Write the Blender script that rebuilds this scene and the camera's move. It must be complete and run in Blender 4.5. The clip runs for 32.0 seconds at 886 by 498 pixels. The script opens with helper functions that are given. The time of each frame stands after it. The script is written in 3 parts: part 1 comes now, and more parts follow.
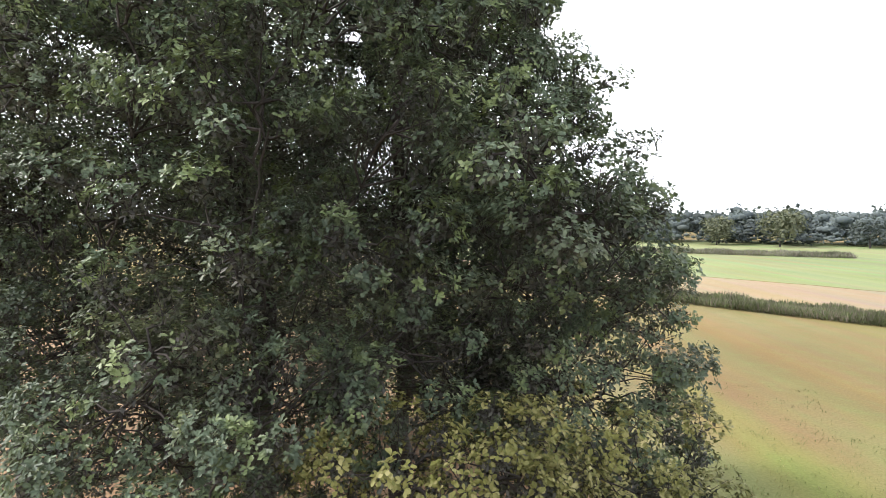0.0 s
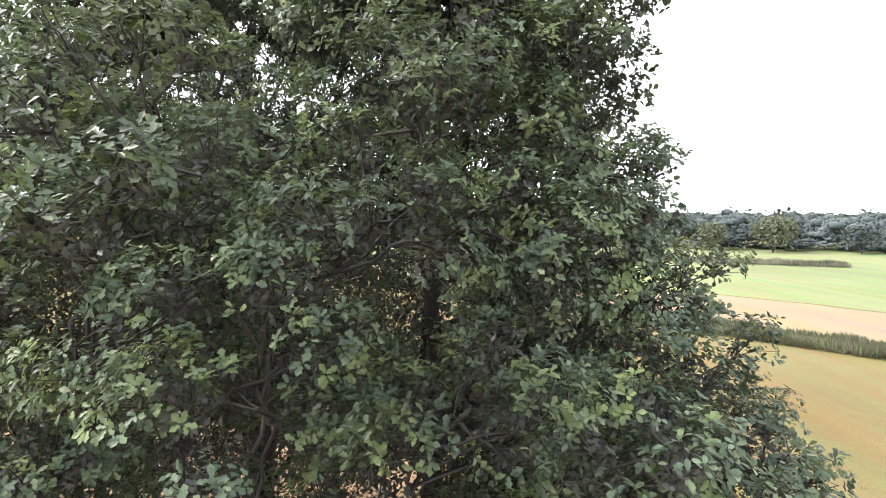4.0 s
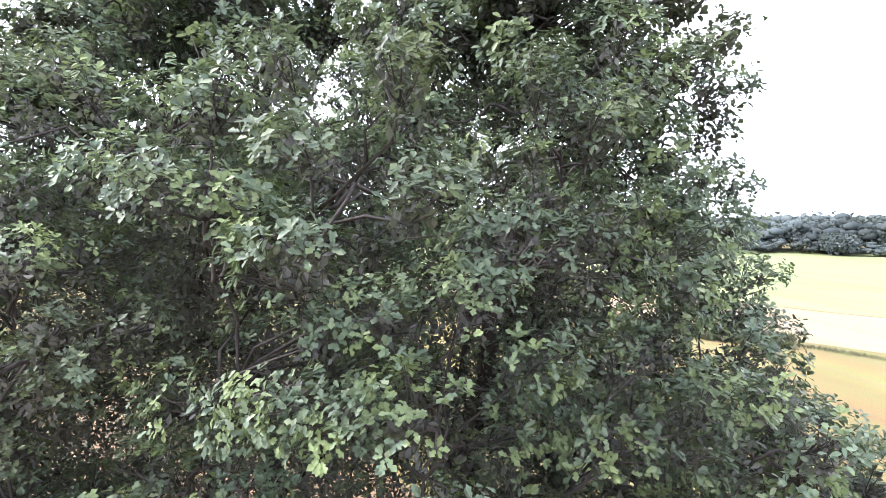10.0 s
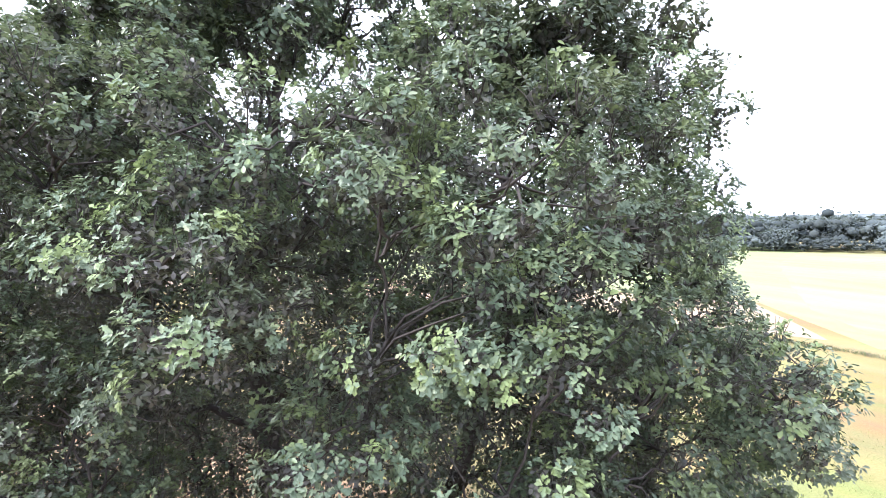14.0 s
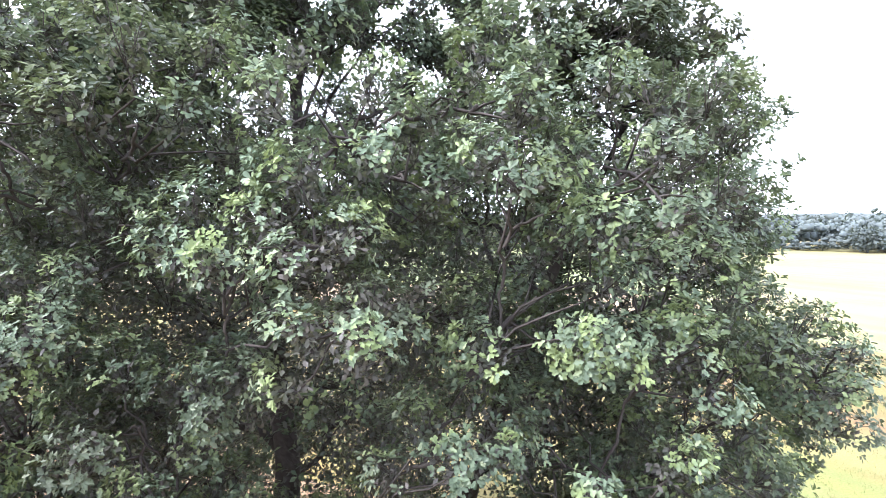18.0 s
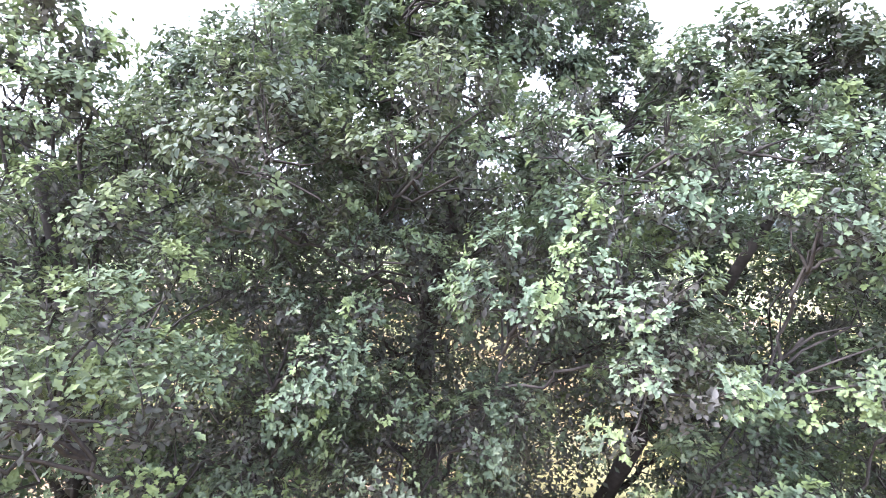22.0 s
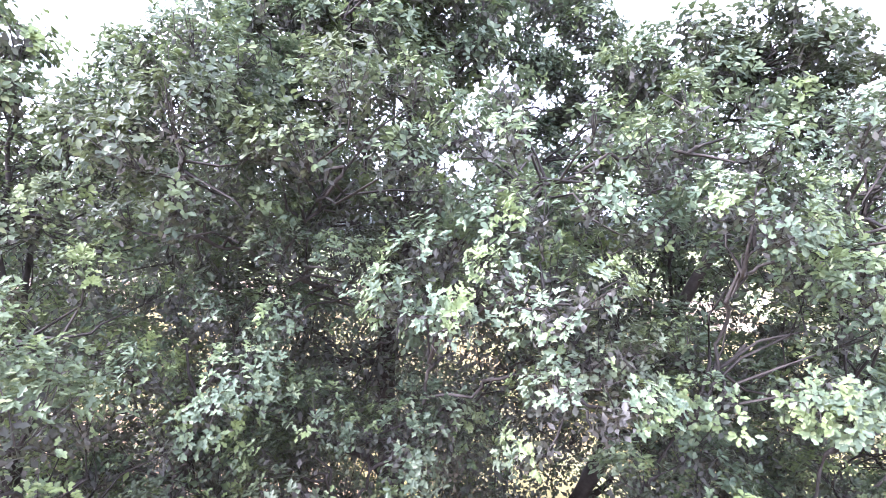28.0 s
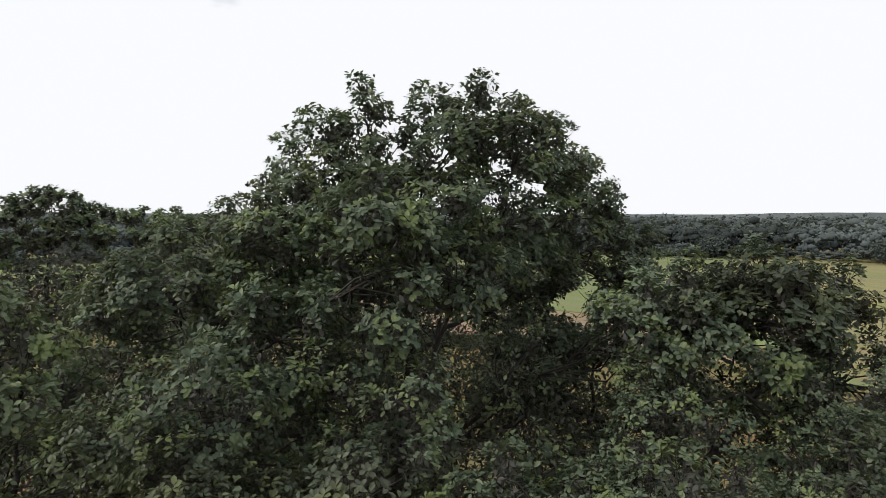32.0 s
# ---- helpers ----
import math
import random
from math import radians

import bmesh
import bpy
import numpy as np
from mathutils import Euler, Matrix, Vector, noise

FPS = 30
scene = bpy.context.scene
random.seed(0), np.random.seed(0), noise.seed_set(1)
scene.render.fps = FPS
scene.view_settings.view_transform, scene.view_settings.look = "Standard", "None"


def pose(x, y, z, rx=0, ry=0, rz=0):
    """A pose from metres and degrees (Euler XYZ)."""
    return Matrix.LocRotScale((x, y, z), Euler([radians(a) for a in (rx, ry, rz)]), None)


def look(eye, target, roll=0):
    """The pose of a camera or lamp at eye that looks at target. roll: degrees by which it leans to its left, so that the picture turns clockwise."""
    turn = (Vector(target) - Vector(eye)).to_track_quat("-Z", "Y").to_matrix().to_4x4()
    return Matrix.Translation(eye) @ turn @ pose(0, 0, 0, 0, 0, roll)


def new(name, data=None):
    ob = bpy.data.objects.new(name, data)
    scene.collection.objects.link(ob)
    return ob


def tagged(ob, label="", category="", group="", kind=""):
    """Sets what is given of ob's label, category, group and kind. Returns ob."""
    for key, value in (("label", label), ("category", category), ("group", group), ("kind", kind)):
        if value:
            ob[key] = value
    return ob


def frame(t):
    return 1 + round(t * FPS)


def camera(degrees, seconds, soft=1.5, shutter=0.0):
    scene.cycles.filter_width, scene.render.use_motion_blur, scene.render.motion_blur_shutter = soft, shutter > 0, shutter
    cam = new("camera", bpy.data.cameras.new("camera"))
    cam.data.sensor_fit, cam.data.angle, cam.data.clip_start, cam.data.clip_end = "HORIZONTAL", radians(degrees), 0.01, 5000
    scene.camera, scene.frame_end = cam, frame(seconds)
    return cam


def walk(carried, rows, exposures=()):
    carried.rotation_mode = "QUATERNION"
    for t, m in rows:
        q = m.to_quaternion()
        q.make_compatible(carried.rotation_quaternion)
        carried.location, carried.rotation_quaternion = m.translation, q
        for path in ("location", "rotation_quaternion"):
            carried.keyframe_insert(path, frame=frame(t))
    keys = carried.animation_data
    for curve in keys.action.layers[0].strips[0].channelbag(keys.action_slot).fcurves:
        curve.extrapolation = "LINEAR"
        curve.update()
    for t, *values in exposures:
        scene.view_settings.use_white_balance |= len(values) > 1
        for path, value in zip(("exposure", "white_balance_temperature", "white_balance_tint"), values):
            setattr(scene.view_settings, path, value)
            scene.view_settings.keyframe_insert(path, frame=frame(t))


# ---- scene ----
cam = camera(79.9, 32.0, soft=0.75)
# seconds, place in metres, Euler turn in degrees
ROWS = [
    (0.0, -0.14, 0.28, 8.72, 86.72, -0.11, 0.23),
    (0.5, -0.17, 0.42, 9.00, 86.92, 0.10, 0.14),
    (1.0, -0.24, 0.61, 9.32, 86.82, 0.04, 0.01),
    (1.5, -0.36, 0.84, 9.65, 86.82, 0.10, -0.11),
    (2.0, -0.50, 1.18, 10.00, 86.70, 0.10, -0.27),
    (2.5, -0.64, 1.55, 10.34, 86.58, -0.01, -0.39),
    (3.0, -0.79, 1.98, 10.72, 86.53, 0.10, -0.57),
    (3.5, -0.89, 2.27, 11.07, 86.63, 0.20, -0.73),
    (4.0, -0.99, 2.51, 11.46, 86.43, -0.06, -0.86),
    (4.5, -1.04, 2.67, 11.71, 86.37, -0.19, -0.90),
    (6.5, -1.24, 2.77, 11.85, 86.84, 0.17, -1.03),
    (7.0, -1.36, 2.79, 11.87, 86.76, -0.06, -1.09),
    (7.5, -1.53, 2.74, 11.89, 86.74, -0.10, -1.51),
    (8.0, -1.79, 2.70, 11.88, 86.54, -0.23, -2.87),
    (8.5, -2.11, 2.66, 11.83, 86.83, -0.06, -4.60),
    (9.0, -2.51, 2.60, 11.80, 86.82, -0.12, -6.83),
    (9.5, -2.82, 2.55, 11.76, 86.84, 0.09, -8.58),
    (10.0, -3.16, 2.48, 11.64, 86.76, -0.03, -10.19),
    (10.5, -3.49, 2.41, 11.47, 86.80, 0.01, -11.90),
    (11.0, -3.80, 2.33, 11.35, 86.71, -0.10, -13.64),
    (11.5, -4.07, 2.19, 11.31, 86.63, -0.22, -14.90),
    (12.0, -4.38, 2.02, 11.34, 86.64, -0.11, -16.24),
    (12.5, -4.68, 1.94, 11.42, 86.75, 0.14, -17.66),
    (13.0, -5.00, 1.91, 11.53, 86.75, 0.01, -19.14),
    (13.5, -5.29, 1.98, 11.57, 86.78, 0.10, -20.61),
    (14.0, -5.57, 2.12, 11.53, 86.68, 0.09, -22.10),
    (14.5, -5.78, 2.32, 11.51, 86.47, 0.13, -23.58),
    (15.0, -6.01, 2.52, 11.47, 86.50, 0.05, -24.54),
    (15.5, -6.24, 2.66, 11.46, 86.49, 0.05, -25.29),
    (17.5, -7.01, 3.03, 11.49, 86.83, 0.15, -28.60),
    (18.0, -7.28, 2.84, 11.44, 86.84, 0.26, -29.44),
    (18.5, -7.52, 2.69, 11.41, 86.77, 0.19, -29.63),
    (19.0, -7.79, 2.63, 11.44, 86.76, 0.26, -29.55),
    (19.5, -8.02, 2.69, 11.58, 86.86, 0.25, -29.51),
    (20.0, -8.31, 2.85, 11.73, 86.75, 0.07, -29.42),
    (20.5, -8.62, 3.00, 11.77, 86.70, 0.01, -29.10),
    (21.0, -8.93, 3.32, 11.80, 86.58, 0.07, -28.54),
    (21.5, -9.25, 3.71, 11.85, 86.55, 0.05, -28.22),
    (22.0, -9.66, 4.19, 11.89, 86.55, -0.11, -28.24),
    (22.5, -9.99, 4.59, 11.92, 86.49, -0.18, -28.27),
    (23.0, -10.16, 4.98, 11.97, 86.53, -0.30, -28.41),
    (23.5, -10.15, 5.30, 11.95, 86.52, -0.20, -28.39),
    (24.0, -10.06, 5.53, 11.84, 86.60, -0.14, -28.21),
    (24.5, -9.96, 5.59, 11.72, 86.60, -0.10, -28.03),
    (25.0, -9.71, 5.52, 11.61, 86.68, -0.05, -27.82),
    (25.5, -9.41, 5.30, 11.43, 86.99, -0.00, -27.49),
    (27.5, -8.94, 4.15, 11.48, 86.81, -0.04, -28.15),
    (28.0, -8.88, 4.01, 11.90, 86.73, -0.02, -28.01),
    (28.5, -8.85, 3.93, 12.30, 86.78, 0.07, -28.13),
    (29.0, -8.84, 3.89, 12.76, 86.88, 0.34, -28.22),
    (29.5, -8.87, 3.87, 13.23, 86.30, -0.17, -28.42),
    (30.0, -8.95, 3.82, 13.69, 86.43, -0.27, -28.46),
    (30.5, -8.98, 3.80, 14.11, 86.58, -0.02, -28.44),
    (31.0, -8.94, 3.85, 14.62, 86.60, 0.19, -28.39),
    (31.5, -8.90, 3.93, 15.11, 86.59, 0.14, -28.34),
    (32.0, -8.88, 4.06, 15.60, 86.31, -0.09, -28.37),
]
# seconds, stops, white balance
EXPOSURES = [(0.0, 0.42, 6300, 12), (2.0, 0.64, 6280, 12), (4.0, 0.76, 6250, 13), (7.0, 1.08, 5950, 15), (9.0, 1.20, 5850, 17), (13.0, 1.34, 5700, 18),
             (15.0, 1.36, 5680, 17), (19.0, 1.52, 5720, 17), (22.0, 1.74, 5560, 20), (23.0, 1.86, 5520, 20), (25.0, 1.9, 5520, 22),
             (28.0, 2.1, 5450, 28), (29.0, 1.56, 5500, 25), (30.0, 0.32, 5800, 17), (31.0, -0.42, 6400, 11), (32.0, -0.92, 6520, 10)]
walk(cam, [(t, pose(x, y, z, rx, ry, rz)) for t, x, y, z, rx, ry, rz in ROWS], EXPOSURES)

# ---- light ----
SUN_ELEV, SUN_TURN = 44.0, 278.0
world = bpy.data.worlds.new("sky")
scene.world = world
world.use_nodes = True
wn, wl = world.node_tree.nodes, world.node_tree.links
sky = wn.new("ShaderNodeTexSky")
sky.sky_type, sky.sun_disc = "NISHITA", False
sky.sun_elevation, sky.sun_rotation = radians(SUN_ELEV), radians(SUN_TURN)
sky.air_density, sky.dust_density = 1.0, 2.5
wcoord = wn.new("ShaderNodeTexCoord")
wmap = wn.new("ShaderNodeMapping")
wmap.inputs["Scale"].default_value = (1.0, 1.0, 2.6)
wmap.inputs["Location"].default_value = (2.3, 5.1, 0.7)
wl.new(wcoord.outputs["Generated"], wmap.inputs["Vector"])
wnoise = wn.new("ShaderNodeTexNoise")
wnoise.inputs["Scale"].default_value, wnoise.inputs["Detail"].default_value = 1.7, 6.0
wl.new(wmap.outputs["Vector"], wnoise.inputs["Vector"])
wramp = wn.new("ShaderNodeValToRGB")
wramp.color_ramp.elements[0].position, wramp.color_ramp.elements[0].color = 0.29, (0.3, 0.3, 0.3, 1)
wramp.color_ramp.elements[1].position, wramp.color_ramp.elements[1].color = 0.37, (1, 1, 1, 1)
wl.new(wnoise.outputs["Fac"], wramp.inputs["Fac"])
wmix = wn.new("ShaderNodeMix")
wmix.data_type = "RGBA"
wl.new(wramp.outputs["Color"], wmix.inputs["Factor"])
wl.new(sky.outputs["Color"], wmix.inputs["A"])
wmix.inputs["B"].default_value = (12.0, 12.2, 12.7, 1)
wbg = wn["Background"]
wbg.inputs["Strength"].default_value = 0.15
wl.new(wmix.outputs["Result"], wbg.inputs["Color"])

sun = new("sun", bpy.data.lights.new("sun", "SUN"))
sun.data.energy, sun.data.angle, sun.data.color = 5.0, radians(5), (1.0, 0.94, 0.85)
az, el = radians(SUN_TURN), radians(SUN_ELEV)
sun_dir = Vector((math.sin(az) * math.cos(el), math.cos(az) * math.cos(el), math.sin(el)))
sun.matrix_world = look(tuple(sun_dir * 60), (0, 0, 0))


# ---- materials ----
def material(name, rough=0.7, spec=0.4):
    m = bpy.data.materials.new(name)
    m.use_nodes = True
    b = m.node_tree.nodes["Principled BSDF"]
    b.inputs["Roughness"].default_value, b.inputs["Specular IOR Level"].default_value = rough, spec
    return m, m.node_tree.nodes, m.node_tree.links, b


def noise_node(nodes, links, scale, detail=5.0, coord="Object"):
    tc = nodes.new("ShaderNodeTexCoord")
    n = nodes.new("ShaderNodeTexNoise")
    n.inputs["Scale"].default_value, n.inputs["Detail"].default_value = scale, detail
    links.new(tc.outputs[coord], n.inputs["Vector"])
    return n


def mix_node(nodes, links, fac, a, b, blend="MIX"):
    m = nodes.new("ShaderNodeMix")
    m.data_type, m.blend_type = "RGBA", blend
    for key, v in (("Factor", fac), ("A", a), ("B", b)):
        if isinstance(v, (int, float)):
            m.inputs[key].default_value = v
        elif isinstance(v, tuple):
            m.inputs[key].default_value = (*v, 1)
        else:
            links.new(v, m.inputs[key])
    return m.outputs["Result"]


def bump_node(nodes, links, height, bsdf, strength, distance):
    b = nodes.new("ShaderNodeBump")
    b.inputs["Strength"].default_value, b.inputs["Distance"].default_value = strength, distance
    links.new(height, b.inputs["Height"])
    links.new(b.outputs["Normal"], bsdf.inputs["Normal"])


def leaf_material(name, stops, rough=0.44, thin=0.3, patch=0.35, fresh=(0.15, 0.18, 0.075), brown=0.7, gloss=0.2):
    """Leaf blades: each blade its own shade, drifting from bough to bough; some light passes through."""
    m, n, l, b = material(name, rough, gloss)
    geo = n.new("ShaderNodeNewGeometry")
    r = n.new("ShaderNodeValToRGB")
    cr = r.color_ramp
    while len(cr.elements) < len(stops):
        cr.elements.new(0.5)
    for e, (p, c) in zip(cr.elements, stops):
        e.position, e.color = p, (*c, 1)
    l.new(geo.outputs["Random Per Island"], r.inputs["Fac"])
    big = noise_node(n, l, patch, 3.0)
    tint = n.new("ShaderNodeMapRange")
    for k, v in ((1, 0.35), (2, 0.65), (3, 0.6), (4, 1.5)):
        tint.inputs[k].default_value = v
    l.new(big.outputs["Fac"], tint.inputs[0])
    spray = noise_node(n, l, 1.9, 2.0)
    young = n.new("ShaderNodeMapRange")
    for k, v in ((1, 0.5), (2, 0.64), (3, 0.0), (4, 0.8)):
        young.inputs[k].default_value = v
    l.new(spray.outputs["Fac"], young.inputs[0])
    shade = mix_node(n, l, young.outputs[0], r.outputs["Color"], fresh)
    dry = noise_node(n, l, 0.42, 3.0)
    rust = n.new("ShaderNodeMapRange")
    for k, v in ((1, 0.52), (2, 0.66), (3, 0.0), (4, brown)):
        rust.inputs[k].default_value = v
    l.new(dry.outputs["Color"], rust.inputs[0])
    shade = mix_node(n, l, rust.outputs[0], shade, (0.085, 0.068, 0.052))
    hsv = n.new("ShaderNodeHueSaturation")
    l.new(tint.outputs[0], hsv.inputs["Value"])
    l.new(shade, hsv.inputs["Color"])
    l.new(hsv.outputs["Color"], b.inputs["Base Color"])
    tr = n.new("ShaderNodeBsdfTranslucent")
    bright = mix_node(n, l, 0.6, hsv.outputs["Color"], (0.12, 0.15, 0.065))
    l.new(bright, tr.inputs["Color"])
    mx = n.new("ShaderNodeMixShader")
    mx.inputs[0].default_value = thin
    l.new(b.outputs[0], mx.inputs[1])
    l.new(tr.outputs[0], mx.inputs[2])
    l.new(mx.outputs[0], n["Material Output"].inputs["Surface"])
    return m


OAK_LEAF = leaf_material("oak_leaf", [(0.0, (0.06, 0.082, 0.056)), (0.5, (0.082, 0.111, 0.073)), (0.9, (0.11, 0.142, 0.09)), (1.0, (0.2, 0.225, 0.14))], fresh=(0.16, 0.203, 0.078), brown=0.45)
# Pale-tipped leaves, colour also raised for the sky light on the near boughs.
LIT_TIP_LEAF = leaf_material("lit_pale_tipped_oak_leaf", [(0.0, (0.07, 0.095, 0.056)), (0.5, (0.1, 0.132, 0.077)), (0.9, (0.13, 0.165, 0.09)), (1.0, (0.24, 0.26, 0.13))], fresh=(0.175, 0.22, 0.08), brown=0.2)
# Oak leaf toned grey-brown: the shade inside the crown is put into the colour.
SHADE_TONED_LEAF = leaf_material("shade_toned_oak_leaf", [(0.0, (0.05, 0.05, 0.048)), (0.5, (0.066, 0.064, 0.062)), (1.0, (0.086, 0.082, 0.075))], fresh=(0.07, 0.085, 0.06), brown=0.5, gloss=0.12)
PALE_LEAF = leaf_material("pale_leaf", [(0.0, (0.11, 0.115, 0.035)), (0.45, (0.175, 0.17, 0.055)), (0.8, (0.25, 0.235, 0.09)), (1.0, (0.36, 0.33, 0.16))], 0.5, 0.35, 0.35, (0.2, 0.2, 0.06), 0.25)
# Green of the far trees shifted to blue-grey: distance haze put into the colour.
HAZED_LEAF = leaf_material("hazed_leaf", [(0.0, (0.07, 0.086, 0.092)), (0.6, (0.08, 0.096, 0.1)), (1.0, (0.094, 0.108, 0.106))], 0.95, 0.2, 0.03, (0.092, 0.106, 0.09), 0.15, 0.03)
REED = leaf_material("reed_blade", [(0.0, (0.085, 0.11, 0.05)), (0.4, (0.115, 0.125, 0.07)), (0.7, (0.15, 0.135, 0.105)), (1.0, (0.19, 0.16, 0.135))], 0.6, 0.25, 0.2, brown=0.3, gloss=0.1)
DRY_GRASS = leaf_material("dry_grass", [(0.0, (0.094, 0.125, 0.039)), (0.4, (0.187, 0.187, 0.070)), (1.0, (0.328, 0.265, 0.133))], 0.65, 0.25, 0.15, brown=0.0, gloss=0.1)


def bark_material():
    m, n, l, b = material("oak_bark", 0.9, 0.2)
    fine = noise_node(n, l, 9.0, 8.0)
    big = noise_node(n, l, 1.3, 4.0)
    r = n.new("ShaderNodeValToRGB")
    r.color_ramp.elements[0].position, r.color_ramp.elements[0].color = 0.35, (0.026, 0.021, 0.02, 1)
    r.color_ramp.elements[1].position, r.color_ramp.elements[1].color = 0.7, (0.068, 0.057, 0.052, 1)
    l.new(fine.outputs["Fac"], r.inputs["Fac"])
    c = mix_node(n, l, big.outputs["Fac"], r.outputs["Color"], (0.046, 0.042, 0.038), "MIX")
    l.new(c, b.inputs["Base Color"])
    bump_node(n, l, fine.outputs["Fac"], b, 0.8, 0.03)
    return m


def field_material(name, low, high, third, scale=0.06, streak=0.0, green=False):
    """A mown or grazed field: large drifts of colour, mowing streaks, fine stubble."""
    m, n, l, b = material(name, 0.95, 0.1)
    big = noise_node(n, l, scale, 6.0)
    mid = noise_node(n, l, 0.9, 6.0)
    fine = noise_node(n, l, 9.0, 4.0)
    r = n.new("ShaderNodeValToRGB")
    r.color_ramp.elements[0].position, r.color_ramp.elements[0].color = 0.38, (*low, 1)
    r.color_ramp.elements[1].position, r.color_ramp.elements[1].color = 0.62, (*high, 1)
    l.new(big.outputs["Fac"], r.inputs["Fac"])
    spots = n.new("ShaderNodeMapRange")
    for k, v in ((1, 0.5), (2, 0.72), (3, 0.0), (4, 0.8)):
        spots.inputs[k].default_value = v
    l.new(mid.outputs["Fac"], spots.inputs[0])
    c = mix_node(n, l, spots.outputs[0], r.outputs["Color"], third)
    if green:
        tc = n.new("ShaderNodeTexCoord")
        far = n.new("ShaderNodeVectorMath")
        far.operation = "DISTANCE"
        far.inputs[1].default_value = (14, 13, 0)
        l.new(tc.outputs["Object"], far.inputs[0])
        drift = noise_node(n, l, 0.22, 6.0)
        add = n.new("ShaderNodeMath")
        add.operation = "MULTIPLY_ADD"
        add.inputs[1].default_value, add.inputs[2].default_value = 14.0, -7.0
        l.new(drift.outputs["Fac"], add.inputs[0])
        tot = n.new("ShaderNodeMath")
        l.new(far.outputs["Value"], tot.inputs[0])
        l.new(add.outputs[0], tot.inputs[1])
        near = n.new("ShaderNodeMapRange")
        for k, v in ((1, 11.0), (2, 5.0), (3, 0.0), (4, 0.7)):
            near.inputs[k].default_value = v
        l.new(tot.outputs[0], near.inputs[0])
        c = mix_node(n, l, near.outputs[0], c, (0.12, 0.14, 0.045))
    if streak:
        tc = n.new("ShaderNodeTexCoord")
        mp = n.new("ShaderNodeMapping")
        mp.inputs["Rotation"].default_value, mp.inputs["Scale"].default_value = (0, 0, radians(streak)), (0.35, 0.02, 0.1)
        l.new(tc.outputs["Object"], mp.inputs["Vector"])
        w = n.new("ShaderNodeTexNoise")
        w.inputs["Scale"].default_value, w.inputs["Detail"].default_value = 1.0, 3.0
        l.new(mp.outputs["Vector"], w.inputs["Vector"])
        c = mix_node(n, l, 0.35, c, w.outputs["Color"], "SOFT_LIGHT")
        desat = n.new("ShaderNodeHueSaturation")
        l.new(c, desat.inputs["Color"])
        c = desat.outputs["Color"]
    c = mix_node(n, l, 0.3, c, fine.outputs["Fac"], "OVERLAY")
    l.new(c, b.inputs["Base Color"])
    bump_node(n, l, fine.outputs["Fac"], b, 0.5, 0.05)
    return m


DRY_REED = leaf_material("dry_reed", [(0.0, (0.133, 0.137, 0.106)), (0.5, (0.179, 0.165, 0.139)), (1.0, (0.239, 0.206, 0.173))], 0.7, 0.25, 0.1)
BARK = bark_material()
MEADOW = field_material("dry_meadow", (0.126, 0.097, 0.043), (0.155, 0.125, 0.056), (0.125, 0.114, 0.047), 0.05, 40, True)
FRESH = field_material("fresh_grass", (0.138, 0.165, 0.074), (0.17, 0.188, 0.088), (0.166, 0.174, 0.09), 0.03, 30)
PALE = field_material("pale_meadow", (0.175, 0.172, 0.078), (0.225, 0.195, 0.1), (0.195, 0.185, 0.085), 0.03, 60)
STUBBLE = field_material("pale_stubble", (0.2, 0.146, 0.1), (0.222, 0.168, 0.112), (0.19, 0.148, 0.085), 0.04, 35)
SOIL = field_material("woodland_floor", (0.152, 0.099, 0.061), (0.228, 0.152, 0.091), (0.106, 0.099, 0.046), 0.4)


# ---- builders ----
def mesh_from(name, verts, polys_flat, sizes, mat, smooth=False):
    me = bpy.data.meshes.new(name)
    me.vertices.add(len(verts))
    me.vertices.foreach_set("co", np.asarray(verts, np.float32).ravel())
    me.loops.add(len(polys_flat))
    me.loops.foreach_set("vertex_index", np.asarray(polys_flat, np.int32))
    me.polygons.add(len(sizes))
    starts = np.concatenate(([0], np.cumsum(sizes)[:-1])).astype(np.int32)
    me.polygons.foreach_set("loop_start", starts)
    if smooth:
        me.polygons.foreach_set("use_smooth", np.ones(len(sizes), bool))
    me.update(calc_edges=True)
    me.materials.append(mat)
    return me


def part(name, me, parent, label="", kind=""):
    ob = new(name, me)
    ob.parent = parent
    return tagged(ob, label, kind=kind)


def unit(a):
    return a / np.maximum(np.linalg.norm(a, axis=-1, keepdims=True), 1e-9)


def spread_out(rng, n, tries=12):
    """n directions that keep clear of one another."""
    got = [unit(np.array([0, 0, 1.0]) + rng.normal(0, 0.25, 3))]
    while len(got) < n:
        d = unit(rng.normal(0, 1, (tries, 3)))
        got.append(d[np.argmin(np.max(d @ np.array(got).T, axis=1))])
    return np.array(got)


# half outlines of a leaf blade: across, along
PLAIN = [(0, 0), (0.23, 0.38), (0.28, 0.72), (0, 1)]
WAVY = [(0, 0), (0.22, 0.3), (0.13, 0.43), (0.3, 0.68), (0, 1)]
LOBED = [(0, 0), (0.2, 0.27), (0.1, 0.4), (0.31, 0.62), (0.14, 0.75), (0, 1)]
KITE = [(0, 0), (0.27, 0.6), (0, 1)]


